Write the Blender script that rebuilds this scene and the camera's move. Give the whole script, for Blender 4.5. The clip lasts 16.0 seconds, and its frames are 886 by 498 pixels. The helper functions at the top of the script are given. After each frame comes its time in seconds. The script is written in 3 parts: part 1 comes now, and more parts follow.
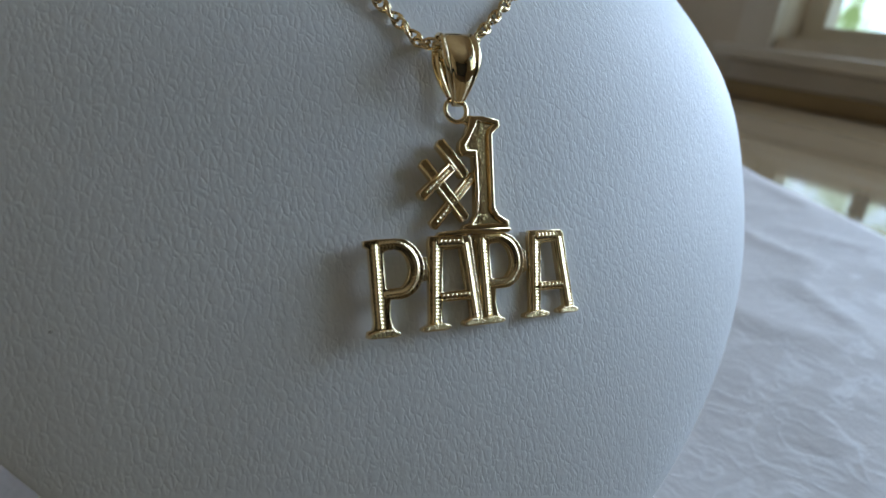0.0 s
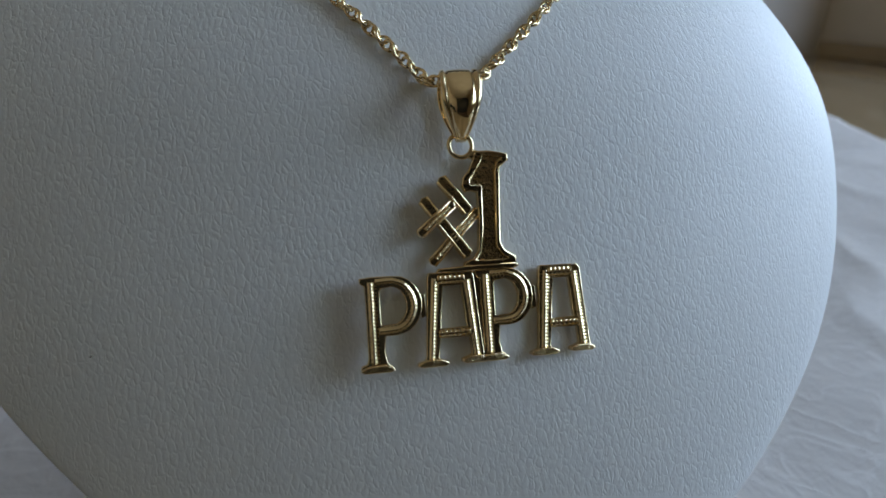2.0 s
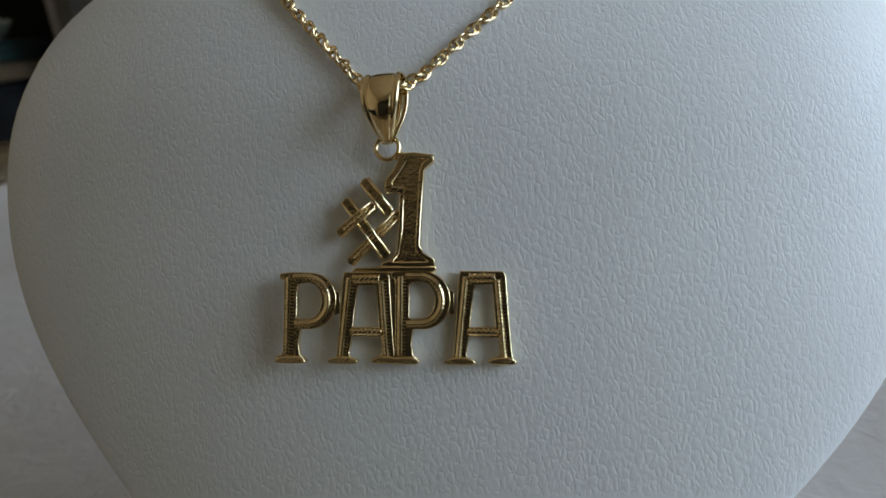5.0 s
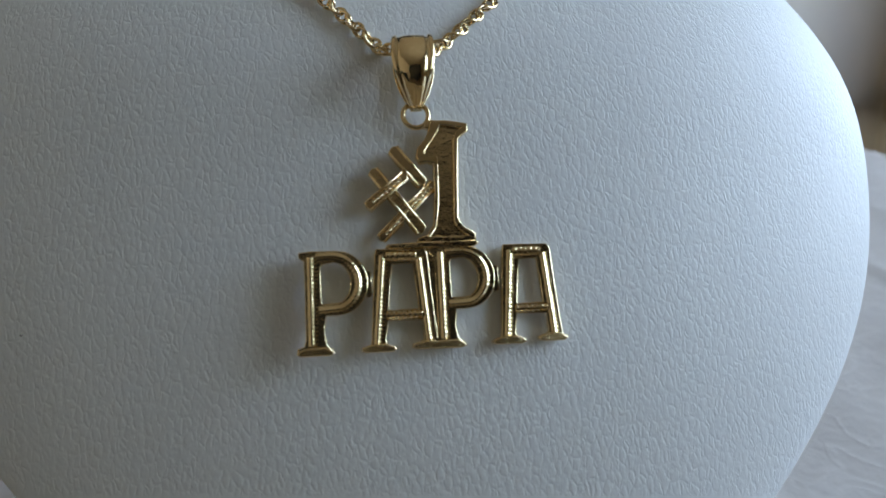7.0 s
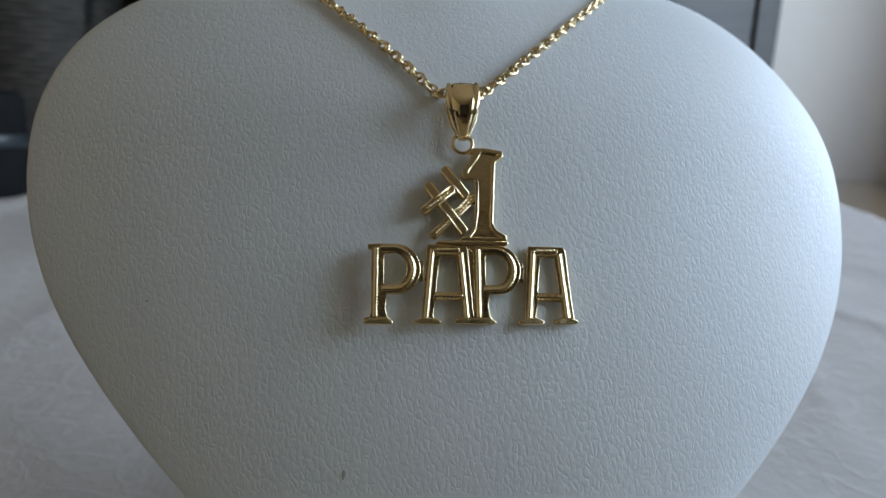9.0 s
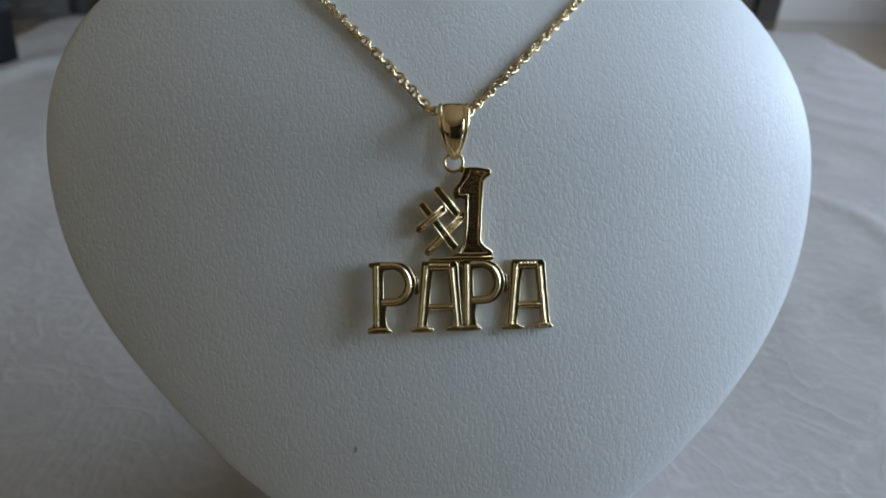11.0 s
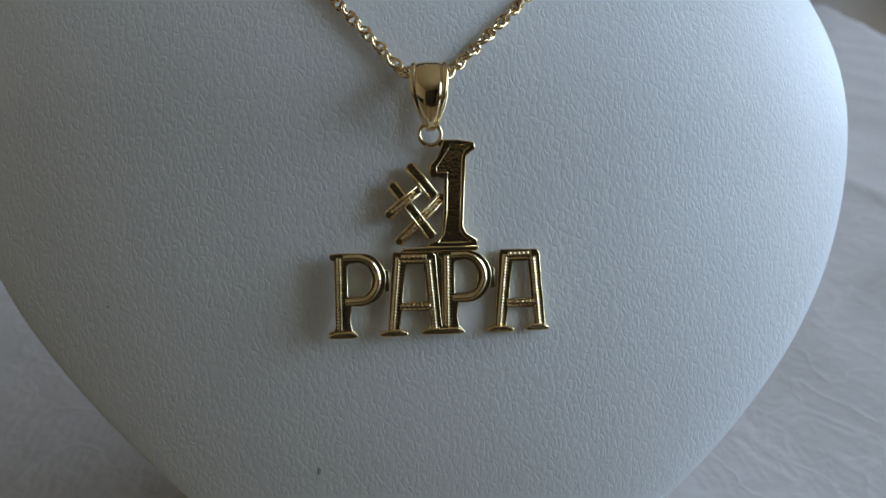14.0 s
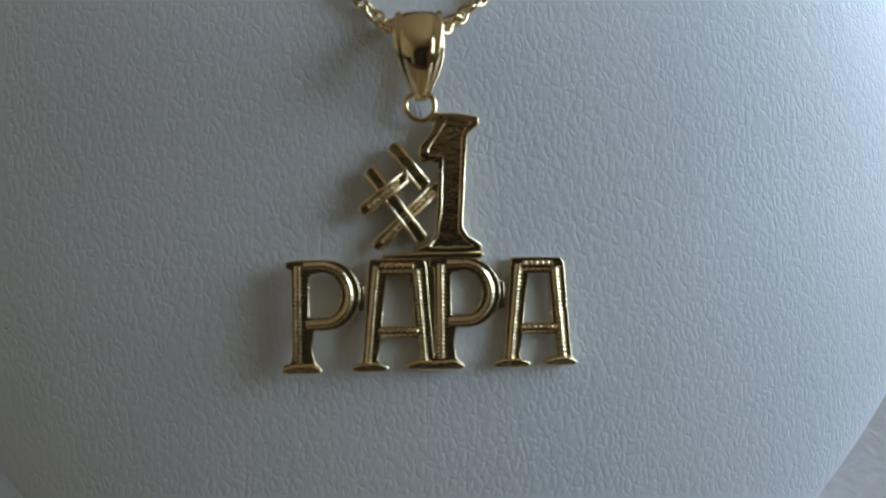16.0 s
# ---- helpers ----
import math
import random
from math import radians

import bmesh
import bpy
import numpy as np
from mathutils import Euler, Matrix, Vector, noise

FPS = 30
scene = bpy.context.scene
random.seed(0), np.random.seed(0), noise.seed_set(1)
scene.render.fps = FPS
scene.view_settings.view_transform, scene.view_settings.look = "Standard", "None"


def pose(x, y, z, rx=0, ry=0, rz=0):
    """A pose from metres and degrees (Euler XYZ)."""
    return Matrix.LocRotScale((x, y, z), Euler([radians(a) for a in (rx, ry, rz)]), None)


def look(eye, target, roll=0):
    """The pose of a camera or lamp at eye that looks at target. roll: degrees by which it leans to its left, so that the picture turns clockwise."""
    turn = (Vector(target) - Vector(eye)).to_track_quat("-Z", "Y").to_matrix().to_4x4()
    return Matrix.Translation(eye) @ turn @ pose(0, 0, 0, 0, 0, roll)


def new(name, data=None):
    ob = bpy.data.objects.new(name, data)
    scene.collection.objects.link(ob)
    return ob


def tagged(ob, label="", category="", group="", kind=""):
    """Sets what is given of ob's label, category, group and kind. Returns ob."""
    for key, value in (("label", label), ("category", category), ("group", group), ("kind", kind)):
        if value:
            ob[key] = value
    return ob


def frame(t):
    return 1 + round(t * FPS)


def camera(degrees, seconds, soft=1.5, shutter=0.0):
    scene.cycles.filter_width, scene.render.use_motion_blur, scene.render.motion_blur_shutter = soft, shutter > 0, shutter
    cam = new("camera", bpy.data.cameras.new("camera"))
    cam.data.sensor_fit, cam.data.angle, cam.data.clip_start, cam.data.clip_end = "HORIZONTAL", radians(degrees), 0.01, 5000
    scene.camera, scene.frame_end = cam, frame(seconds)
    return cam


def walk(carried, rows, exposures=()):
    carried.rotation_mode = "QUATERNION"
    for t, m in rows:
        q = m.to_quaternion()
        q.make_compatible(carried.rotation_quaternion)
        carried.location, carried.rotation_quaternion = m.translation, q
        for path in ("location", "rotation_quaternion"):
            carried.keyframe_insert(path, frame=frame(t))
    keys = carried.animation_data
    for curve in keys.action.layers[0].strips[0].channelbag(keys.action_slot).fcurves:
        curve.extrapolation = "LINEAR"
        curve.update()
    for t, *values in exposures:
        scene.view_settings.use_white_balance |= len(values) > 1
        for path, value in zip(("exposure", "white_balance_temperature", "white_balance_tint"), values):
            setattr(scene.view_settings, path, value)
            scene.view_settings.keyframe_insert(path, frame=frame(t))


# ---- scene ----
# ---------------------------------------------------------------- camera
cam = camera(71.62, 16.0, soft=1.5)
cam.data.dof.use_dof, cam.data.dof.focus_distance, cam.data.dof.aperture_fstop = True, 0.070, 29.0

TABLE = 0.75          # height of the cloth on the table
LEAN = 26.0           # degrees by which the bust leans back
PENDANT = pose(0, 0, TABLE + 0.046, -LEAN, 0, 0)   # x right, z up along the leaning front, -y out of it
# seconds, eye in the pendant's frame (metres), yaw, pitch, roll (degrees)
ROWS = [
    (0, -0.03485, -0.05569, 0.00566, -27.40, 1.92, -5.04),
    (0.5, -0.03578, -0.05491, 0.00606, -30.03, 1.17, -5.31),
    (1, -0.03322, -0.05535, 0.00814, -27.64, -0.03, -5.14),
    (1.5, -0.03031, -0.05883, 0.00814, -21.37, 1.73, -5.07),
    (2, -0.02135, -0.06148, 0.00882, -14.17, 2.41, -4.22),
    (2.5, -0.00976, -0.06377, 0.01045, -6.40, 2.28, -2.41),
    (3, 0.00103, -0.06378, 0.01025, -0.88, 2.29, -0.68),
    (3.5, 0.01357, -0.06350, 0.00683, 7.48, 4.29, 0.42),
    (4, 0.01872, -0.06528, 0.00582, 13.08, 4.35, 1.66),
    (6.5, -0.00857, -0.05663, 0.00382, -7.20, 5.33, -3.82),
    (7, -0.01059, -0.05712, 0.00030, -9.22, 8.51, -3.65),
    (7.5, -0.01162, -0.05889, -0.00490, -9.44, 12.38, -2.70),
    (8, -0.01227, -0.05963, -0.01031, -8.76, 13.52, -0.89),
    (8.5, -0.01456, -0.06901, -0.01142, -7.48, 14.99, -0.72),
    (9, -0.01502, -0.07031, -0.00907, -7.45, 14.09, -0.82),
    (9.5, -0.01507, -0.07335, -0.00352, -7.60, 10.04, -1.55),
    (10, -0.01350, -0.07522, 0.00253, -7.10, 5.84, -1.31),
    (12.5, -0.01682, -0.08778, 0.01813, -6.89, -5.17, -0.81),
    (13, -0.01557, -0.08544, 0.01744, -7.08, -4.97, -0.84),
    (13.5, -0.01185, -0.07633, 0.01488, -7.08, -4.46, -0.97),
    (14, -0.01019, -0.06909, 0.01264, -6.73, -2.78, -1.32),
    (14.5, -0.00852, -0.06256, 0.01118, -6.74, -2.02, -1.47),
    (15, -0.00817, -0.05918, 0.01146, -6.30, -0.67, -1.33),
    (15.5, -0.00772, -0.05565, 0.01138, -5.67, -0.02, -1.07),
    (16, -0.00620, -0.05278, 0.00946, -5.13, 0.45, -0.89),
]
EXPOSURES = [(0, -0.02, 6450, 10), (1.5, -0.15, 6500, 10), (3, -0.14, 6700, 10), (3.5, -0.17, 7000, 10), (4.0, -0.2, 7600, 11), (6.5, 0.14, 6700, 10), (8.5, 0.13, 6750, 10), (9.5, 0.08, 6800, 10), (12.5, -0.1, 6800, 10), (14, -0.08, 6700, 10), (16, -0.05, 6700, 10)]
walk(cam, [(t, PENDANT @ pose(x, y, z, 90 + pitch, 0, yaw) @ pose(0, 0, 0, 0, 0, roll)) for t, x, y, z, yaw, pitch, roll in ROWS], EXPOSURES)

# ---------------------------------------------------------------- light
world = bpy.data.worlds.new("world")
scene.world = world
world.use_nodes = True
wn = world.node_tree.nodes
sky = wn.new("ShaderNodeTexSky")
sky.sky_type, sky.sun_disc, sky.sun_elevation, sky.sun_rotation = "NISHITA", False, radians(40), radians(200)
wn["Background"].inputs[1].default_value = 0.08
world.node_tree.links.new(sky.outputs[0], wn["Background"].inputs[0])

# room frame: K is the corner of back wall and window wall; s runs along the window wall, r along the back wall
K = Vector((1.0, 0.98, 0))
DS, DR = Vector((0.05, -0.999, 0)).normalized(), Vector((-0.999, -0.05, 0)).normalized()
ROOM = Matrix(((DR.x, DS.x, 0, K.x), (DR.y, DS.y, 0, K.y), (0, 0, 1, 0), (0, 0, 0, 1)))   # (r, s, z) to the world
WIN_S0, WIN_S1, WIN_Z0, WIN_Z1 = 0.27, 2.05, TABLE + 0.105, TABLE + 1.35

def area(name, m, w, h, watts, colour):
    d = bpy.data.lights.new(name, "AREA")
    d.shape, d.size, d.size_y, d.energy, d.color = "RECTANGLE", w, h, watts, colour
    ob = new(name, d)
    ob.matrix_world = m
    return ob

LAMP_S0, LAMP_S1, LAMP_Z0, LAMP_Z1 = 0.46, 1.50, WIN_Z0 + 0.06, WIN_Z0 + 0.80   # the part that shows open sky
wc = ROOM @ Vector((0.012, (LAMP_S0 + LAMP_S1) / 2, (LAMP_Z0 + LAMP_Z1) / 2))
area("window_daylight", look(wc, wc + DR), LAMP_S1 - LAMP_S0, LAMP_Z1 - LAMP_Z0, 17.5, (0.525, 0.695, 1.0))

# ---------------------------------------------------------------- materials
def material(name):
    m = bpy.data.materials.new(name)
    m.use_nodes = True
    nt = m.node_tree
    return m, nt, nt.nodes["Principled BSDF"]

def add(nt, kind, **inputs):
    n = nt.nodes.new(kind)
    for k, v in inputs.items():
        n.inputs[k.replace("_", " ")].default_value = v
    return n

def coords(nt, scale=(1, 1, 1)):
    tc = nt.nodes.new("ShaderNodeTexCoord")
    mp = nt.nodes.new("ShaderNodeMapping")
    mp.inputs["Scale"].default_value = scale
    nt.links.new(tc.outputs["Object"], mp.inputs["Vector"])
    return mp.outputs[0]

def ramp(nt, fac, stops):
    r = nt.nodes.new("ShaderNodeValToRGB")
    while len(r.color_ramp.elements) < len(stops):
        r.color_ramp.elements.new(0.5)
    for e, (p, c) in zip(r.color_ramp.elements, stops):
        e.position, e.color = p, (*c, 1) if len(c) == 3 else c
    nt.links.new(fac, r.inputs[0])
    return r.outputs[0]

def bump(nt, bsdf, height, strength, distance, base=None):
    b = add(nt, "ShaderNodeBump", Strength=strength, Distance=distance)
    nt.links.new(height, b.inputs["Height"])
    if base is not None:
        nt.links.new(base, b.inputs["Normal"])
    if bsdf is not None:
        nt.links.new(b.outputs[0], bsdf.inputs["Normal"])
    return b.outputs[0]

def noise_tex(nt, vec, scale, detail=3.0, rough=0.5, distortion=0.0):
    n = add(nt, "ShaderNodeTexNoise", Scale=scale, Detail=detail, Roughness=rough, Distortion=distortion)
    nt.links.new(vec, n.inputs["Vector"])
    return n

def mottled(name, a, b, scale, rough, bump_scale=0.0, bump_dist=0.0, metallic=0.0, spec=0.5, stretch=(1, 1, 1)):
    """A surface whose colour wanders between a and b, with fine relief."""
    m, nt, bs = material(name)
    v = coords(nt, stretch)
    n1, n2 = noise_tex(nt, v, scale, 4), noise_tex(nt, v, scale * 9, 3)
    mix = add(nt, "ShaderNodeMath")
    mix.operation = "MULTIPLY_ADD"
    mix.inputs[1].default_value = 0.3
    nt.links.new(n2.outputs[0], mix.inputs[0])
    nt.links.new(n1.outputs[0], mix.inputs[2])
    nt.links.new(ramp(nt, mix.outputs[0], [(0.4, a), (0.9, b)]), bs.inputs["Base Color"])
    bs.inputs["Roughness"].default_value, bs.inputs["Metallic"].default_value = rough, metallic
    bs.inputs["Specular IOR Level"].default_value = spec
    if bump_scale:
        bump(nt, bs, noise_tex(nt, v, bump_scale, 4).outputs[0], 0.5, bump_dist)
    return m

def leatherette():
    """Pebbled grain: soft, uneven cells between wandering creases of changing depth."""
    m, nt, bs = material("white_leatherette")
    v = coords(nt, (1.35, 1.0, 0.78))
    def moved(vec, scale, amount):
        wob = noise_tex(nt, v, scale, 2)
        off = nt.nodes.new("ShaderNodeVectorMath")
        off.operation = "MULTIPLY_ADD"
        off.inputs[1].default_value = (amount,) * 3
        nt.links.new(wob.outputs["Color"], off.inputs[0])
        nt.links.new(vec, off.inputs[2])
        return off.outputs[0]
    def product(a, b):
        p = add(nt, "ShaderNodeMath")
        p.operation = "MULTIPLY"
        nt.links.new(a, p.inputs[0])
        nt.links.new(b, p.inputs[1])
        return p.outputs[0]
    def plus(a, b, weight):
        q = add(nt, "ShaderNodeMath")
        q.operation = "MULTIPLY_ADD"
        q.inputs[1].default_value = weight
        nt.links.new(b, q.inputs[0])
        nt.links.new(a, q.inputs[2])
        return q.outputs[0]
    w = moved(moved(v, 600, 0.0007), 1900, 0.00042)
    creases = []
    for scale, edge in ((1080, 0.40), (1750, 0.40)):
        cells = nt.nodes.new("ShaderNodeTexVoronoi")
        cells.feature = "DISTANCE_TO_EDGE"
        cells.inputs["Scale"].default_value = scale
        nt.links.new(w, cells.inputs["Vector"])
        r = ramp(nt, cells.outputs["Distance"], [(0.0, (1, 1, 1)), (edge * 0.15, (0.84,) * 3), (edge * 0.40, (0.36,) * 3), (edge * 0.7, (0.09,) * 3), (edge, (0, 0, 0))])
        creases.append(r)
    depth1 = ramp(nt, noise_tex(nt, v, 800, 2).outputs[0], [(0.34, (0.30,) * 3), (0.60, (1, 1, 1))])
    depth2 = ramp(nt, noise_tex(nt, v, 560, 2).outputs[0], [(0.42, (0.0,) * 3), (0.70, (0.8,) * 3)])
    h = plus(product(creases[0], depth1), product(creases[1], depth2), 0.5)
    h = plus(noise_tex(nt, w, 1200, 1, 0.5).outputs[0], h, -0.9)
    h = plus(h, noise_tex(nt, v, 420, 3, 0.5).outputs[0], 0.8)
    bump(nt, bs, h, 0.70, 0.000042)
    tone = noise_tex(nt, v, 25, 3)
    nt.links.new(ramp(nt, tone.outputs[0], [(0.3, (0.74, 0.742, 0.745)), (0.7, (0.80, 0.80, 0.80))]), bs.inputs["Base Color"])
    nt.links.new(ramp(nt, creases[0], [(0.0, (0.44,) * 3), (1.0, (0.62,) * 3)]), bs.inputs["Roughness"])
    bs.inputs["Specular IOR Level"].default_value = 0.45
    return m

def gold(name, rough, grain=0.0, colour=(0.91, 0.725, 0.44), size=6500):
    m, nt, bs = material(name)
    v = coords(nt)
    bs.inputs["Metallic"].default_value = 1.0
    n = noise_tex(nt, v, 700, 3)
    nt.links.new(ramp(nt, n.outputs[0], [(0.3, tuple(c * 0.93 for c in colour)), (0.7, colour)]), bs.inputs["Base Color"])
    nt.links.new(ramp(nt, noise_tex(nt, v, 1500, 2).outputs[0], [(0.3, (rough,) * 3), (0.8, (rough * 1.8,) * 3)]), bs.inputs["Roughness"])
    soft = bump(nt, None, noise_tex(nt, v, 1100, 2).outputs[0], 0.4, 0.00012)
    if grain:
        bump(nt, bs, noise_tex(nt, v, size, 2, 0.7).outputs[0], 0.7, grain, soft)
    else:
        nt.links.new(soft, bs.inputs["Normal"])
    return m

def cloth():
    """Damask: winding raised stems, feathered leaves between them, and a fine weave."""
    m, nt, bs = material("white_damask")
    v = coords(nt)
    def math_node(op, a, b):
        n = add(nt, "ShaderNodeMath")
        n.operation = op
        for i, x in enumerate((a, b)):
            if isinstance(x, (int, float)):
                n.inputs[i].default_value = x
            else:
                nt.links.new(x, n.inputs[i])
        return n.outputs[0]
    field = noise_tex(nt, v, 70, 2, 0.5, 0.8).outputs[0]
    off = math_node("ABSOLUTE", math_node("SUBTRACT", field, 0.5), 0)
    stems = ramp(nt, off, [(0.0, (1, 1, 1)), (0.02, (0.7,) * 3), (0.06, (0, 0, 0))])
    wave = nt.nodes.new("ShaderNodeTexWave")
    wave.inputs["Scale"].default_value, wave.inputs["Distortion"].default_value, wave.inputs["Detail"].default_value, wave.inputs["Detail Scale"].default_value = 150, 4, 2.0, 1.5
    nt.links.new(v, wave.inputs["Vector"])
    leaves = ramp(nt, noise_tex(nt, v, 26, 2, 0.5, 1.4).outputs[0], [(0.50, (0, 0, 0)), (0.58, (1, 1, 1))])
    pat = math_node("MAXIMUM", stems, math_node("MULTIPLY", math_node("MULTIPLY", wave.outputs[1], leaves), 0.35))
    col = nt.nodes.new("ShaderNodeMix")
    col.data_type = "RGBA"
    col.inputs["A"].default_value, col.inputs["B"].default_value = (0.53, 0.485, 0.455, 1), (0.56, 0.515, 0.485, 1)
    nt.links.new(pat, col.inputs["Factor"])
    nt.links.new(col.outputs["Result"], bs.inputs["Base Color"])
    nt.links.new(ramp(nt, pat, [(0, (0.75,) * 3), (1, (0.58,) * 3)]), bs.inputs["Roughness"])
    b1 = bump(nt, None, pat, 0.25, 0.0003)
    b2 = bump(nt, None, noise_tex(nt, v, 1600, 2).outputs[0], 0.4, 0.0001, b1)
    b3 = bump(nt, None, noise_tex(nt, v, 170, 3, 0.6, 0.4).outputs[0], 0.5, 0.0007, b2)
    bump(nt, bs, noise_tex(nt, v, 40, 3, 0.55, 0.3).outputs[0], 0.35, 0.0018, b3)
    return m

def wood(name, a, b, rough, stretch=(30, 2.2, 30)):
    m, nt, bs = material(name)
    v = coords(nt, stretch)
    n = noise_tex(nt, v, 1.0, 5, 0.6, 0.8)
    nt.links.new(ramp(nt, n.outputs[0], [(0.3, a), (0.7, b)]), bs.inputs["Base Color"])
    bs.inputs["Roughness"].default_value = rough
    bump(nt, bs, n.outputs[0], 0.15, 0.0004)
    return m

LEATHER = leatherette()
GOLD, GOLD_GRAIN, GOLD_DARK = gold("polished_gold", 0.05), gold("grained_gold", 0.10, 0.00008), gold("polished_gold_face", 0.07, 0.00002)
GOLD_HAMMERED = gold("hammered_gold", 0.07, 0.00007, size=3200)
CLOTH = cloth()
TABLE_WOOD = wood("varnished_oak", (0.20, 0.135, 0.07), (0.34, 0.245, 0.145), 0.05)
DARK_WOOD = wood("dark_stained_wood", (0.03, 0.024, 0.018), (0.07, 0.055, 0.042), 0.4, (3, 30, 30))
TAN_WOOD = wood("tan_wood", (0.07, 0.05, 0.03), (0.12, 0.085, 0.05), 0.35)
WALL = mottled("white_wall_paint", (0.83, 0.755, 0.67), (0.87, 0.80, 0.72), 6, 0.6, 220, 0.0006)
# room's dimness put into the unseen front wall's colour: darker gold reflections, less fill
WALL_DIM = mottled("dim_room_wall", (0.05, 0.041, 0.03), (0.072, 0.06, 0.044), 5, 0.7, 220, 0.0006)
# left wall's bright tan stands in for warm light from that side
WALL_FILL = mottled("warm_fill_wall", (0.64, 0.46, 0.28), (0.72, 0.53, 0.33), 5, 0.7, 220, 0.0006)
WALL_BEIGE = mottled("pale_beige_wall_paint", (0.72, 0.62, 0.48), (0.79, 0.69, 0.55), 6, 0.6, 220, 0.0006)
TRIM = mottled("cream_gloss_paint", (0.77, 0.69, 0.57), (0.83, 0.75, 0.63), 9, 0.3, 60, 0.0005)
# warm fill light put into the unseen ceiling's colour, by a tan bounce
CEIL = mottled("warm_fill_ceiling", (0.56, 0.425, 0.27), (0.62, 0.48, 0.32), 4, 0.8, 150, 0.001)
WICKER = mottled("grey_wicker", (0.045, 0.037, 0.03), (0.095, 0.082, 0.068), 60, 0.7, 300, 0.0004)
FLOOR = wood("floor_boards", (0.17, 0.115, 0.07), (0.28, 0.195, 0.125), 0.4)
MATTE_BLACK = mottled("matte_black_paint", (0.008, 0.008, 0.008), (0.015, 0.015, 0.016), 30, 0.85, 400, 0.0002, spec=0.1)
SLATE = mottled("dark_slate_glaze", (0.015, 0.02, 0.023), (0.03, 0.036, 0.04), 30, 0.4, 400, 0.0001)
TEAL = mottled("teal_plastic", (0.03, 0.075, 0.085), (0.05, 0.11, 0.12), 30, 0.3, 400, 0.0001)
CERAMIC = mottled("white_ceramic", (0.70, 0.71, 0.72), (0.80, 0.80, 0.80), 20, 0.2, 100, 0.0003)
BLUE = mottled("blue_grey_card", (0.10, 0.13, 0.17), (0.15, 0.18, 0.23), 20, 0.6, 200, 0.0003)
LILAC = mottled("pale_lilac_card", (0.42, 0.41, 0.46), (0.52, 0.51, 0.55), 12, 0.6, 200, 0.0003)
IRON = mottled("dark_bronze", (0.03, 0.028, 0.025), (0.07, 0.06, 0.05), 60, 0.4, 300, 0.0002, metallic=0.8)

# ---------------------------------------------------------------- mesh helpers
def finish(name, bm, mat, parent=None, label="", smooth=False, m=None):
    bmesh.ops.recalc_face_normals(bm, faces=bm.faces[:])
    me = bpy.data.meshes.new(name)
    bm.to_mesh(me)
    bm.free()
    me.materials.append(mat)
    if smooth:
        me.polygons.foreach_set("use_smooth", [True] * len(me.polygons))
    ob = new(name, me)
    if parent is not None:
        ob.parent = parent
    if m is not None:
        ob.matrix_basis = m
    if label:
        ob["label"] = label
    return ob

def part(name, bm, mat, parent, label="", smooth=False):
    return finish(name, bm, mat, parent, label, smooth)

def thing(name, m, label, category, group="", kind=""):
    ob = new(name)
    ob.empty_display_size = 0.01
    ob.matrix_basis = m
    return tagged(ob, label, category, group, kind)

def box(bm, x0, x1, y0, y1, z0, z1, bevel=0.0, segments=2):
    vs = [bm.verts.new((x, y, z)) for x in (x0, x1) for y in (y0, y1) for z in (z0, z1)]
    fs = [bm.faces.new([vs[i] for i in q]) for q in ((0, 1, 3, 2), (4, 6, 7, 5), (0, 4, 5, 1), (2, 3, 7, 6), (0, 2, 6, 4), (1, 5, 7, 3))]
    if bevel:
        es = {e for f in fs for e in f.edges}
        bmesh.ops.bevel(bm, geom=list(es), offset=bevel, segments=segments, affect="EDGES", profile=0.5)
    return bm

def boxed(x0, x1, y0, y1, z0, z1, bevel=0.0, segments=2):
    return box(bmesh.new(), x0, x1, y0, y1, z0, z1, bevel, segments)

def lathe(bm, profile, n=32, cx=0.0, cy=0.0):
    rings = [[bm.verts.new((cx + r * math.cos(2 * math.pi * i / n), cy + r * math.sin(2 * math.pi * i / n), z)) for i in range(n)] for r, z in profile]
    for a, b in zip(rings, rings[1:]):
        for i in range(n):
            bm.faces.new((a[i], a[(i + 1) % n], b[(i + 1) % n], b[i]))
    bm.faces.new(rings[0][::-1])
    bm.faces.new(rings[-1])
    return bm

def tube(bm, pts, radius, n=8, closed=False):
    """A round bar along pts (Vectors); radius is one number or one for each point."""
    k = len(pts)
    rings = []
    for i, p in enumerate(pts):
        a, b = (pts[(i - 1) % k], pts[(i + 1) % k]) if closed else (pts[max(i - 1, 0)], pts[min(i + 1, k - 1)])
        d = (b - a).normalized()
        ref = Vector((0, 1, 0)) if abs(d.y) < 0.9 else Vector((1, 0, 0))
        u = d.cross(ref).normalized()
        w = d.cross(u)
        r = radius[i] if isinstance(radius, (list, tuple)) else radius
        rings.append([bm.verts.new(p + r * (math.cos(2 * math.pi * j / n) * u + math.sin(2 * math.pi * j / n) * w)) for j in range(n)])
    for i in range(k if closed else k - 1):
        a, b = rings[i], rings[(i + 1) % k]
        for j in range(n):
            bm.faces.new((a[j], a[(j + 1) % n], b[(j + 1) % n], b[j]))
    if not closed:
        bm.faces.new(rings[0])
        bm.faces.new(rings[-1][::-1])
    return bm

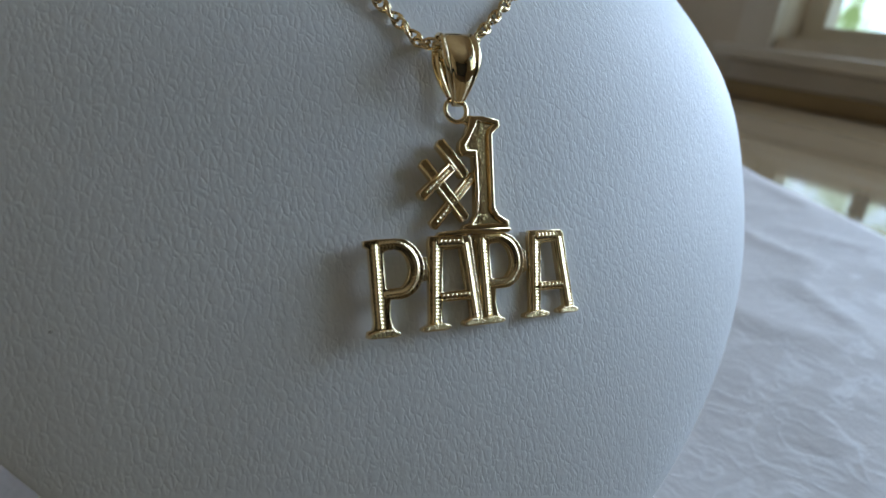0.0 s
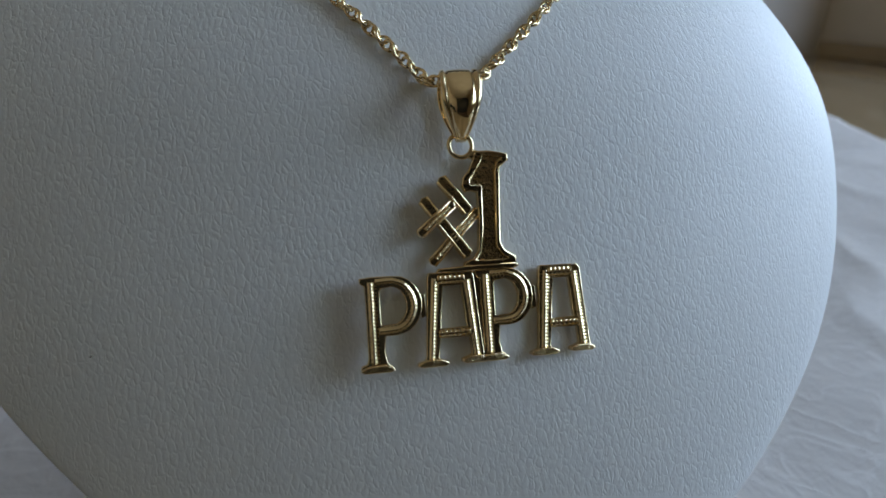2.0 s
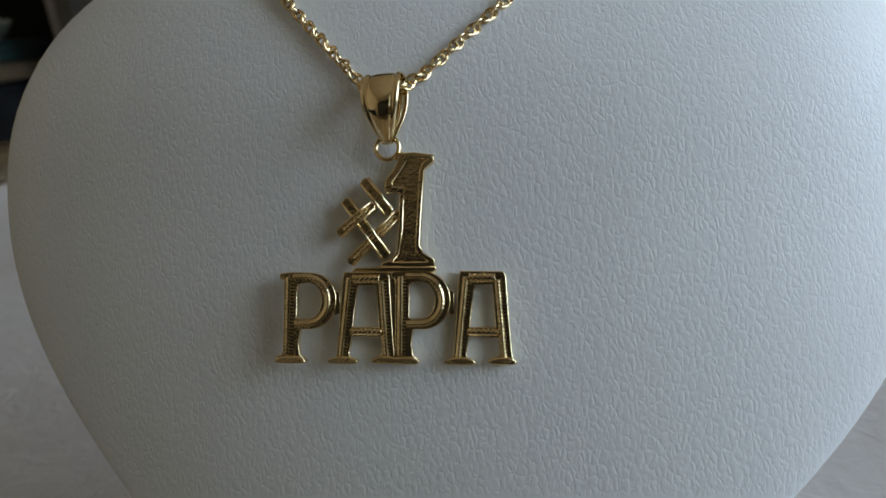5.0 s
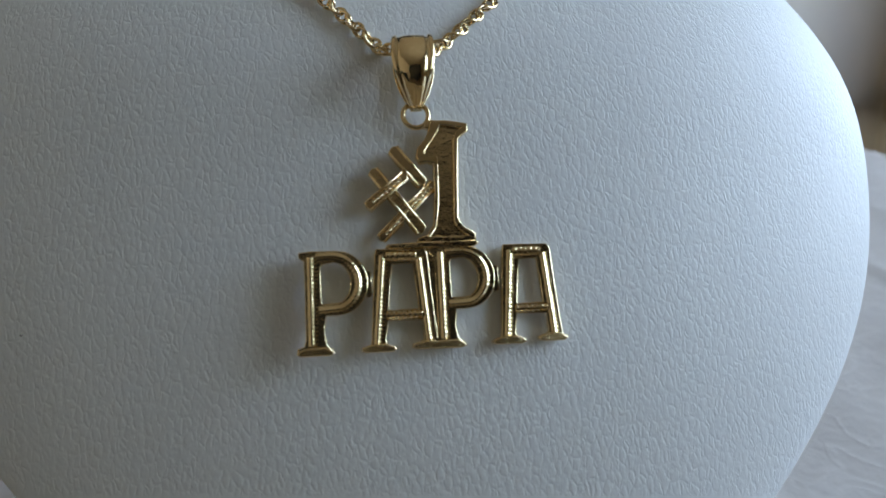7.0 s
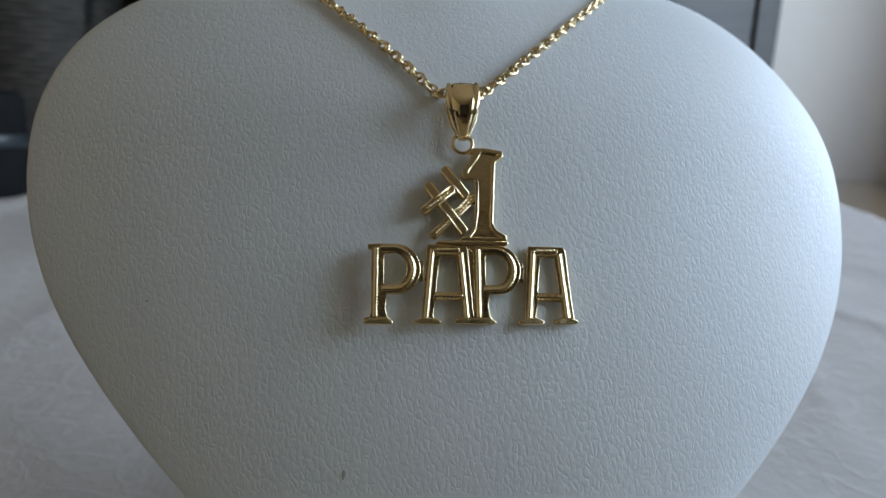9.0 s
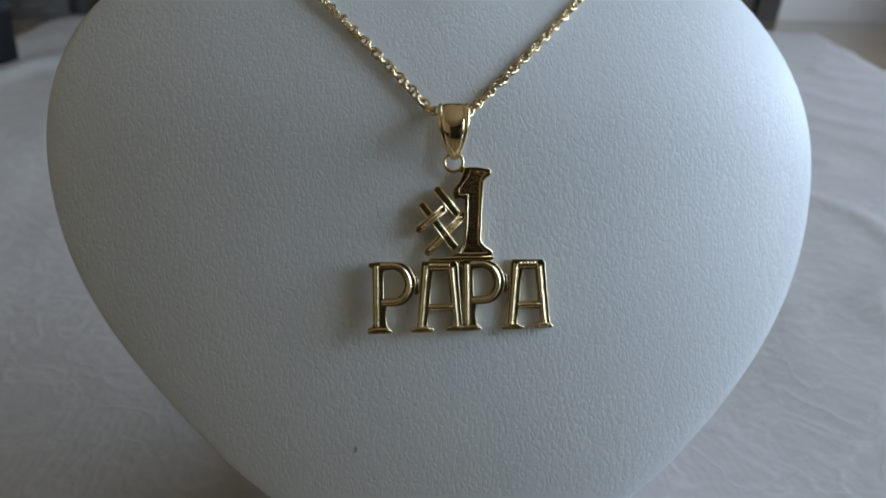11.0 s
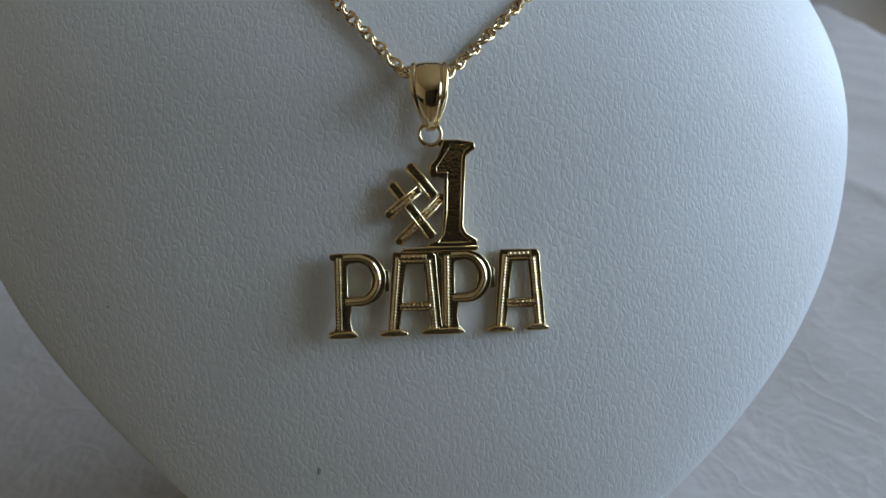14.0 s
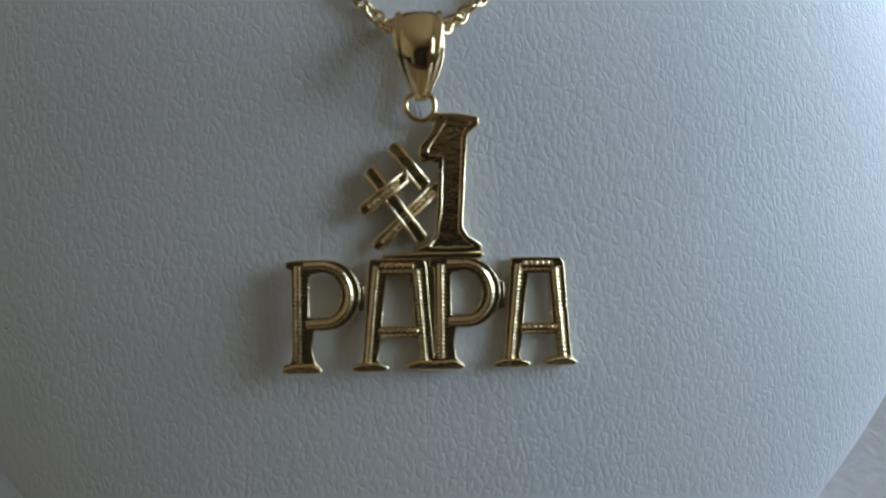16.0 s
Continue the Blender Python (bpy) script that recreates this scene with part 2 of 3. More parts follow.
def plate(name, loops, y0, y1, bevel, mat, parent, label=""):
    """A flat piece with holes: closed loops of (x, z), thick from y0 (back) out to y1 (front), edges rounded."""
    cu = bpy.data.curves.new(name, "CURVE")
    cu.dimensions, cu.fill_mode = "2D", "BOTH"
    cu.extrude, cu.bevel_depth, cu.bevel_resolution, cu.offset = abs(y0 - y1) / 2 - bevel, bevel, 2, -bevel
    for loop in loops:
        sp = cu.splines.new("POLY")
        sp.points.add(len(loop) - 1)
        for q, (x, z) in zip(sp.points, loop):
            q.co = (x, z, 0, 1)
        sp.use_cyclic_u = True
    tmp = new(name, cu)
    bpy.context.view_layer.update()
    me = bpy.data.meshes.new_from_object(tmp.evaluated_get(bpy.context.evaluated_depsgraph_get()))
    bpy.data.objects.remove(tmp)
    bpy.data.curves.remove(cu)
    me.transform(Matrix(((1, 0, 0, 0), (0, 0, -1, (y0 + y1) / 2), (0, 1, 0, 0), (0, 0, 0, 1))))
    me.name = name
    me.materials.clear()
    me.materials.append(mat)
    ob = new(name, me)
    ob.parent = parent
    if label:
        ob["label"] = label
    return ob

CM = 0.01
def cm(loop):
    return [(x * CM, z * CM) for x, z in loop]

def arc(cx, cz, rx, rz, a0, a1, n=10):
    return [(cx + rx * math.cos(radians(a0 + (a1 - a0) * i / n)), cz + rz * math.sin(radians(a0 + (a1 - a0) * i / n))) for i in range(n + 1)]

# ---------------------------------------------------------------- the room
def structure(name, bm, mat, label, category, m=ROOM):
    return tagged(finish(name, bm, mat, None, "", False, m), label, category, "", "structure")

R1, S1, TOP = 2.35, 3.2, 2.45
structure("floor", boxed(-0.2, R1 + 0.2, -0.2, S1 + 0.2, -0.05, 0), FLOOR, "brown wooden floor boards in the shade", "floor")
structure("ceiling", boxed(-0.2, R1 + 0.2, -0.2, S1 + 0.2, TOP, TOP + 0.1), CEIL, "unseen ceiling, tan to stand in for warm light from above", "ceiling")
structure("wall_back", boxed(-0.15, R1 + 0.15, -0.15, 0, 0, TOP), WALL, "white painted wall behind the table", "wall")
structure("wall_left", boxed(R1, R1 + 0.15, 0, S1, 0, TOP), WALL_FILL, "left wall, bright tan to stand in for warm light from the left", "wall")
structure("wall_front", boxed(-0.15, R1 + 0.15, S1, S1 + 0.15, 0, TOP), WALL_DIM, "unseen front wall, darkened brown to stand in for a dim room", "wall")
bm = bmesh.new()
box(bm, -0.15, 0, 0, WIN_S0, 0, TOP)
box(bm, -0.15, 0, WIN_S1, S1, 0, TOP)
box(bm, -0.15, 0, WIN_S0, WIN_S1, 0, WIN_Z0)
box(bm, -0.15, 0, WIN_S0, WIN_S1, WIN_Z1, TOP)
structure("wall_window", bm, WALL_BEIGE, "pale beige painted wall with a window opening", "wall")

def window():
    w = thing("window_1", ROOM, "cream painted wooden window with a dark latch", "window", "", "structure")
    s0, s1, z0, z1 = WIN_S0, WIN_S1, WIN_Z0, WIN_Z1
    for a in ((s0 - 0.07, s0, z0 - 0.02, z1 + 0.07), (s1, s1 + 0.07, z0 - 0.02, z1 + 0.07), (s0, s1, z1, z1 + 0.07)):
        part("casing", boxed(0.001, 0.018, *a, 0.003), TRIM, w)
    part("window_sill", boxed(-0.14, 0.05, s0 - 0.09, s1 + 0.09, z0 - 0.045, z0 - 0.021, 0.004), TRIM, w)
    part("apron", boxed(0.001, 0.014, s0 - 0.07, s1 + 0.07, z0 - 0.10, z0 - 0.046, 0.003), TRIM, w)
    mid = (s0 + s1) / 2
    for a in ((s0, s0 + 0.04, z0 - 0.02, z1), (s1 - 0.04, s1, z0 - 0.02, z1), (s0 + 0.04, s1 - 0.04, z0 - 0.02, z0 + 0.025), (s0 + 0.04, s1 - 0.04, z1 - 0.04, z1), (mid - 0.03, mid + 0.03, z0 + 0.025, z1 - 0.04)):
        part("window_frame", boxed(-0.10, -0.06, *a, 0.003), TRIM, w)
    latch = part("latch", boxed(-0.06, -0.045, s0 + 0.19, s0 + 0.215, z0 - 0.015, z0 + 0.06, 0.003), IRON, w, "dark metal window latch")
    part("lever", boxed(-0.045, -0.025, s0 + 0.19, s0 + 0.21, z0 - 0.01, z0 + 0.012, 0.003), IRON, latch)
    return w
window()

structure("trim", boxed(0.0145, 0.032, 0.03, 1.04, TABLE - 0.0035, TABLE + 0.024, 0.002), wood("honey_oak", (0.36, 0.25, 0.12), (0.50, 0.36, 0.18), 0.3), "honey-coloured wooden strip along the wall", "trim")

def backdrop():
    m, nt, bs = material("garden_outside")
    v = coords(nt, (1, 1, 1))
    n = noise_tex(nt, v, 5.0, 4, 0.6, 0.5)
    c = ramp(nt, n.outputs[0], [(0.36, (0.10, 0.16, 0.07)), (0.48, (0.35, 0.48, 0.42)), (0.56, (0.45, 0.62, 0.80)), (0.68, (1.0, 1.0, 1.0))])
    em = nt.nodes.new("ShaderNodeEmission")
    em.inputs["Strength"].default_value = 3.0
    nt.links.new(c, em.inputs["Color"])
    nt.links.new(em.outputs[0], nt.nodes["Material Output"].inputs["Surface"])
    structure("backdrop", boxed(-1.62, -1.6, -2.0, 4.5, 0, 3.2), m, "blurred bright garden seen outside the window", "backdrop")
backdrop()

# ---------------------------------------------------------------- table and cloth
def table():
    t = thing("table", ROOM @ pose(0, 0, 0), "varnished brown wooden table beside the window", "table")
    part("tabletop", boxed(0.02, 1.47, 0.02, 1.04, TABLE - 0.034, TABLE - 0.004, 0.004), TABLE_WOOD, t)
    for r, s in ((0.08, 0.08), (1.41, 0.08), (0.08, 0.97), (1.41, 0.97)):
        part("leg", boxed(r - 0.03, r + 0.03, s - 0.03, s + 0.03, 0, TABLE - 0.035, 0.004), TABLE_WOOD, t)
    for a in ((0.06, 0.08, 0.12, 0.93), (1.41, 1.43, 0.12, 0.93), (0.12, 1.37, 0.06, 0.08), (0.12, 1.37, 0.97, 0.99)):
        part("apron", boxed(*a, TABLE - 0.12, TABLE - 0.036, 0.002), TABLE_WOOD, t)
table()

def tablecloth():
    """Four-cornered cloth with soft creases, laid askew on the table."""
    c = [Vector((-0.251, -0.032)), Vector((0.236, -0.032)), Vector((0.59, 0.74)), Vector((-0.36, 0.74))]
    n = 150
    bm = bmesh.new()
    def at(i, j, lift):
        a, b = i / n, j / n
        p = (c[0] * (1 - a) + c[1] * a) * (1 - b) + (c[3] * (1 - a) + c[2] * a) * b
        q = Vector((p.x * 9, p.y * 9, 1.7))
        z = 0.5 * (noise.noise(q) + 1) * 0.0026 + 0.0018 * (1 - abs(noise.noise(q * 2.1 + Vector((3, 1, 0))))) ** 5
        z += 0.003 * math.exp(-((p.x + 0.30 - 0.1 * p.y) / 0.012) ** 2)
        z *= min(1.0, 12 * max(0.0, p.length - 0.07))
        return bm.verts.new((p.x, p.y, TABLE - 0.0028 + z + lift))
    top = [[at(i, j, 0.0) for j in range(n + 1)] for i in range(n + 1)]
    for i in range(n):
        for j in range(n):
            bm.faces.new((top[i][j], top[i + 1][j], top[i + 1][j + 1], top[i][j + 1]))
    rim = [top[i][0] for i in range(n)] + [top[n][j] for j in range(n)] + [top[i][n] for i in range(n, 0, -1)] + [top[0][j] for j in range(n, 0, -1)]
    low = [bm.verts.new((v.co.x, v.co.y, TABLE - 0.0039)) for v in rim]
    for i in range(len(rim)):
        bm.faces.new((rim[i - 1], rim[i], low[i], low[i - 1]))
    tagged(finish("tablecloth", bm, CLOTH, None, "", True), "creased white damask tablecloth laid askew on the table", "tablecloth")
tablecloth()

# ---------------------------------------------------------------- the bust
U0, V0 = -0.182, 2.012
RK = (5.0754, -0.8184, -1.1369, -0.9864, -0.3492, -0.1913, -0.05)
SK = (-0.1668, -0.0857, -0.0358, -0.0299)

def outline(a):
    """Distance of the rim from the middle, in cm, at the angle a from straight up."""
    return sum(r * math.cos(k * a) for k, r in enumerate(RK)) + sum(r * math.sin((k + 1) * a) for k, r in enumerate(SK)) + 3.2 * math.exp(-(math.remainder(a, 2 * math.pi) / 0.40) ** 2)

def bust_front(u, v):
    """How far the front stands out (cm) at u to the right and v up."""
    a = math.atan2(v - V0, u - U0) - math.pi / 2
    rho = min(math.hypot(u - U0, v - V0) / outline(a), 0.99999)
    dome = 0.4862 * (1 + 1.0779 * math.cos(a) + 0.9794 * math.cos(2 * a) - 0.7081 * math.sin(a))
    dome = 0.025 + 0.5 * (dome + math.hypot(dome - 0.05, 0.1))
    soft = 0.4 * math.log1p(math.exp((v - 3.2) / 0.4))
    return (-0.045 - 0.3473 * soft - dome * (1 - math.sqrt(1 - rho ** 5.8)) + 0.03 * (u - U0) - 0.0295 * (u - U0) ** 2 - 0.0124 * (v - V0)
            - 0.022 * min(v - 1.4, 0.0) ** 2 + 0.0042 * (u + 2) * min(v - 1.8, 0.0) ** 2)

def bust():
    b = thing("necklace_bust", PENDANT, "white grained leatherette necklace bust leaning back", "display bust")
    bm = bmesh.new()
    n = 144
    steps = [i / 26 for i in range(1, 24)] + [0.905, 0.925, 0.945, 0.96, 0.972, 0.982, 0.99, 0.996, 1.0]
    mid = bm.verts.new((U0 * CM, -bust_front(U0, V0) * CM, V0 * CM))
    rings = []
    for k, s in enumerate(steps):
        ring = []
        for i in range(n):
            a = 2 * math.pi * i / n
            r = outline(a) * s
            u, v = U0 - r * math.sin(a), V0 + r * math.cos(a)
            ring.append(bm.verts.new((u * CM, -bust_front(u, v) * CM, v * CM)))
        rings.append(ring)
    for depth, shrink in ((0.25, 0.998), (0.6, 0.99), (0.95, 0.97), (1.25, 0.94), (1.45, 0.90), (1.55, 0.84), (1.6, 0.6), (1.6, 0.2)):
        ring = []
        for i in range(n):
            a = 2 * math.pi * i / n
            r = outline(a)
            u, v = U0 - r * math.sin(a), V0 + r * math.cos(a)
            y = -bust_front(u, v) + depth
            ring.append(bm.verts.new(((U0 - r * shrink * math.sin(a)) * CM, y * CM, (V0 + r * shrink * math.cos(a)) * CM)))
        rings.append(ring)
    for i in range(n):
        bm.faces.new((mid, rings[0][i], rings[0][(i + 1) % n]))
    for a, c in zip(rings, rings[1:]):
        for i in range(n):
            bm.faces.new((a[i], c[i], c[(i + 1) % n], a[(i + 1) % n]))
    bm.faces.new(rings[-1])
    part("body", bm, LEATHER, b, "", True)
    inv = PENDANT.inverted()
    # base block flat on the cloth, and the strut that holds the bust at its back
    bm = boxed(-0.0335, 0.017, 0.004, 0.078, TABLE - 0.001, TABLE + 0.0085, 0.0028, 4)
    bmesh.ops.transform(bm, matrix=inv @ pose(0, 0, 0, 0, 0, -9), verts=bm.verts[:])
    part("base", bm, LEATHER, b, "", True)
    bm = boxed(-0.012, 0.008, 0.022, 0.034, TABLE + 0.006, TABLE + 0.05, 0.003, 3)
    bmesh.ops.transform(bm, matrix=inv, verts=bm.verts[:])
    part("strut", bm, LEATHER, b, "", True)
    # a small scuff and a dark speck on the leatherette
    grey = mottled("grey_scuff", (0.30, 0.285, 0.27), (0.40, 0.385, 0.37), 900, 0.6)
    for name, label, u, v, w, h in (("scuff", "small grey scuff mark", -1.69, -1.65, 0.026, 0.07), ("speck", "tiny dark speck", -4.08, 0.335, 0.02, 0.016)):
        y = -bust_front(u, v)
        bm = bmesh.new()
        bmesh.ops.create_uvsphere(bm, u_segments=12, v_segments=6, radius=1.0)
        for q in bm.verts:
            q.co = Vector(((u + w * q.co.x + 0.15 * h * q.co.z) * CM, (y + 0.004 * q.co.y) * CM, (v + h * q.co.z) * CM))
        part(name, bm, grey, b, label, True)
bust()

# ---------------------------------------------------------------- the pendant
Y0, Y1 = 0.0, -0.0008   # back and front of the cut-out

def resampled(path, step):
    """Evenly spaced points, with their directions, along a polyline of (x, z)."""
    path = [Vector(p) for p in path]
    seg = [(q - p).length for p, q in zip(path, path[1:])]
    total = sum(seg)
    k = max(2, round(total / step))
    out = []
    for i in range(k + 1):
        d, j = total * i / k, 0
        while j < len(seg) - 1 and d > seg[j]:
            d -= seg[j]
            j += 1
        out.append((path[j].lerp(path[j + 1], d / seg[j]), (path[j + 1] - path[j]).normalized()))
    return [(p, (out[max(i - 1, 0)][1] + d + out[min(i + 1, k)][1]).normalized()) for i, (p, d) in enumerate(out)]

def cut_band(bm, path, left, right, height, y, pitch=0.034, rope=False):
    """A roof-shaped band along path (cm): a crest with fine diamond cuts and a slope to either side; as a rope the cuts run right across."""
    across = [-left, -0.5 * left, -0.0145, 0.0, 0.0145, 0.5 * right, right] if not rope else [-left, -0.6 * left, -0.02, 0.0, 0.02, 0.6 * right, right]
    level = [-0.1, 0.62, 0.86, 0.92, 0.86, 0.62, -0.1] if rope else [-0.1, 0.06, 0.34, 0.86, 0.34, 0.06, -0.1]
    cuts = [0, 0.8, 0.9, 0.9, 0.9, 0.8, 0] if rope else [0, 0.05, 0.50, 0.72, 0.50, 0.05, 0]
    slant = 0.9 if rope else 1.3
    rows = []
    for k, (p, d) in enumerate(resampled(path, pitch / 6)):
        n = Vector((d.y, -d.x))
        row = []
        for f, l, c in zip(across, level, cuts):
            phase = k / 6 + slant * f / pitch
            h = height * (l + c * (abs(2 * (phase - math.floor(phase)) - 1) - 0.5))
            row.append(bm.verts.new(((p.x + n.x * f) * CM, y - h * CM, (p.y + n.y * f) * CM)))
        rows.append(row)
    for r0, r1 in zip(rows, rows[1:]):
        for i in range(6):
            bm.faces.new((r0[i], r0[i + 1], r1[i + 1], r1[i]))
    for row in (rows[0], rows[-1]):
        bm.faces.new(row)
    return bm

def foot(parent, x0, x1, low=-0.035):
    """The blunt, chiselled foot of a stem."""
    loop = [(x0, low + 0.018), (x0 + 0.04, low), (x1 - 0.05, low - 0.004), (x1, low + 0.014), (x1 - 0.012, low + 0.045), (x1 - 0.09, low + 0.078), (x0 + 0.09, low + 0.074), (x0 + 0.012, low + 0.048)]
    plate("foot", [cm(loop)], Y0 + 0.0001, Y1 - 0.0002, 0.00016, GOLD_GRAIN, parent)

def tab(parent, x0, x1, z0, z1):
    """The small bridge that ties a letter to its neighbour."""
    plate("bridge", [cm([(x0, z0), (x1, z0 + 0.02), (x1, z1 - 0.02), (x0, z1)])], Y0, Y1 + 0.00018, 0.00006, GOLD, parent)

def letter_p(parent, x):
    """x: left end of the foot. About 0.66 wide, 0.95 high."""
    outer = [(0, 0.006), (0.01, 0.04), (0.065, 0.056), (0.082, 0.114), (0.084, 0.82), (0.038, 0.85), (0.034, 0.90), (0.15, 0.912), (0.35, 0.910)]
    outer += arc(0.37, 0.614, 0.285, 0.297, 75, -75, 16) + [(0.383, 0.317), (0.268, 0.318), (0.250, 0.164), (0.27, 0.053), (0.332, 0.005), (0.31, -0.034), (0.165, -0.039), (0.03, -0.025)]
    inner = [(0.250, 0.790), (0.36, 0.803)] + arc(0.345, 0.612, 0.150, 0.190, 75, -75, 12) + [(0.36, 0.428), (0.258, 0.420), (0.228, 0.437), (0.230, 0.760)]
    outer, inner = [(x + u, v) for u, v in outer], [(x + u, v) for u, v in inner]
    p = plate("letter_p", [cm(outer), cm(inner)], Y0, Y1 + 0.0001, 0.00009, GOLD_DARK, parent)
    foot(p, x - 0.002, x + 0.338)
    tab(p, x + 0.635, x + 0.688, 0.46, 0.72)
    b = bmesh.new()
    cut_band(b, [(x + 0.133, 0.05), (x + 0.140, 0.86)], 0.044, 0.085, 0.026, Y1 + 0.0001, 0.036)
    part("beading", b, GOLD, p, "", True)
    b = bmesh.new()
    cut_band(b, [(x + 0.20, 0.366), (x + 0.38, 0.372)] + arc(x + 0.36, 0.612, 0.210, 0.240, -75, 75, 14) + [(x + 0.36, 0.862), (x + 0.19, 0.858)], 0.058, 0.046, 0.026, Y1 + 0.0001, 0.038)
    part("beading", b, GOLD, p, "", True)

def letter_a(parent, x, wide=0.0):
    """x: left end of the foot. Flat-topped, about 0.73 wide at the feet; wide moves its second leg out."""
    outer = [(0, -0.016), (0.023, 0.009), (0.079, 0.031), (0.092, 0.07), (0.152, 0.86), (0.168, 0.91), (0.594, 0.903), (0.628, 0.86), (0.648, 0.517), (0.672, 0.192), (0.685, 0.043), (0.726, 0.003), (0.707, -0.017),
             (0.608, -0.012), (0.447, -0.012), (0.444, 0.02), (0.518, 0.042), (0.552, 0.06), (0.548, 0.235), (0.252, 0.245), (0.225, 0.065), (0.251, 0.012), (0.315, -0.005), (0.302, -0.034), (0.112, -0.03)]
    inner = [(0.312, 0.765), (0.487, 0.768), (0.500, 0.578), (0.520, 0.342), (0.272, 0.340), (0.262, 0.350), (0.282, 0.534)]
    outer, inner = [[(x + u + (wide if u > 0.43 else 0), v) for u, v in loop] for loop in (outer, inner)]
    p = plate("letter_a", [cm(outer), cm(inner)], Y0, Y1 + 0.0001, 0.00009, GOLD_DARK, parent)
    foot(p, x - 0.006, x + 0.320)
    foot(p, x + 0.440 + wide, x + 0.730 + wide, -0.03)
    b = bmesh.new()
    cut_band(b, [(x + 0.140, 0.04), (x + 0.222, 0.85)], 0.042, 0.078, 0.026, Y1 + 0.0001, 0.036)
    part("beading", b, GOLD, p, "", True)
    b = bmesh.new()
    cut_band(b, [(x + 0.600 + wide, 0.04), (x + 0.540 + wide, 0.82)], 0.040, 0.078, 0.026, Y1 + 0.0001, 0.036)
    part("beading", b, GOLD, p, "", True)
    b = bmesh.new()
    cut_band(b, [(x + 0.255, 0.835), (x + 0.520 + wide, 0.835)], 0.046, 0.046, 0.024, Y1 + 0.0001, 0.050, True)
    cut_band(b, [(x + 0.235, 0.292), (x + 0.550 + wide, 0.290)], 0.038, 0.038, 0.024, Y1 + 0.0001, 0.050, True)
    part("hatching", b, GOLD, p, "", True)

def number_one(parent):
    outer = [(-0.185, 2.15), (-0.03, 2.152), (0.172, 2.118), (0.175, 2.040), (0.120, 2.005), (0.074, 1.96), (0.052, 1.65), (0.024, 1.18), (0.065, 1.10), (0.182, 1.03), (0.180, 0.955), (-0.05, 0.95), (-0.39, 0.96), (-0.37, 1.0), (-0.281, 1.026), (-0.222, 1.116), (-0.195, 1.434), (-0.188, 1.715), (-0.25, 1.735), (-0.32, 1.722), (-0.352, 1.788), (-0.334, 1.872), (-0.264, 1.95), (-0.22, 2.041)]
    inner = [(-0.10, 2.10), (0.02, 2.084), (0.110, 2.072), (0.048, 2.03), (0.016, 1.937), (-0.006, 1.485), (-0.026, 1.143), (0.026, 1.062), (0.105, 1.008), (-0.15, 1.006), (-0.255, 1.012), (-0.188, 1.094), (-0.152, 1.322), (-0.134, 1.79), (-0.255, 1.79), (-0.262, 1.837), (-0.181, 1.95), (-0.12, 2.041)]
    one = plate("number_one", [cm(inset(outer, 0.012))], Y0, Y1 + 0.00035, 0.00005, GOLD_HAMMERED, parent, "gold numeral with a raised rim and a grained face")
    plate("rim", [cm(outer), cm(inner)], Y0 + 0.00005, Y1 - 0.00005, 0.00013, GOLD, one, "polished raised rim")

def inset(loop, d):
    """The loop drawn in by d (out: minus), corner by corner."""
    area2 = sum(a[0] * b[1] - b[0] * a[1] for a, b in zip(loop, loop[1:] + loop[:1]))
    sign = 1 if area2 > 0 else -1
    out = []
    for i, p in enumerate(loop):
        a, b = Vector(loop[i - 1]), Vector(loop[(i + 1) % len(loop)])
        p = Vector(p)
        e, f = (p - a).normalized(), (b - p).normalized()
        n0, n1 = Vector((-e.y, e.x)) * sign, Vector((-f.y, f.x)) * sign
        m = (n0 + n1).normalized()
        out.append(tuple(p + m * d / max(0.5, m.dot(n0))))
    return out

def hash_sign(parent):
    """Four woven bars, each a shallow trough between two raised edges."""
    for a, b, w, y, cut in (((-0.565, 1.865), (-0.305, 1.525), 0.126, Y1, False), ((-0.765, 1.66), (-0.335, 1.072), 0.122, Y1 + 0.0001, False), ((-0.825, 1.31), (-0.468, 1.60), 0.112, Y1 - 0.0002, True), ((-0.715, 1.01), (-0.19, 1.525), 0.110, Y1 + 0.0002, True)):
        a, b = Vector(a), Vector(b)
        d = (b - a).normalized() * (w / 2)
        nrm = Vector((-d.y, d.x))
        loop = [tuple(a - nrm), tuple(b - nrm), tuple(b + d * 0.4), tuple(b + nrm), tuple(a + nrm), tuple(a - d * 0.4)]
        p = plate("hash_bar", [cm(loop)], Y0, y, 0.00009, GOLD_DARK, parent)
        for k in (-0.72, 0.72):
            b2 = bmesh.new()
            tube(b2, [Vector(((q.x + nrm.x * k) * CM, y, (q.y + nrm.y * k) * CM)) for q in (a, a.lerp(b, 0.5), b)], [0.010 * CM, 0.013 * CM, 0.010 * CM], 8)
            part("ridge", b2, GOLD, p, "", True)
        if cut:
            b2 = bmesh.new()
            cut_band(b2, [tuple(a + d), tuple(b - d)], 0.024, 0.024, 0.012, y, 0.05, True)
            part("hatching", b2, GOLD_GRAIN, p, "", True)

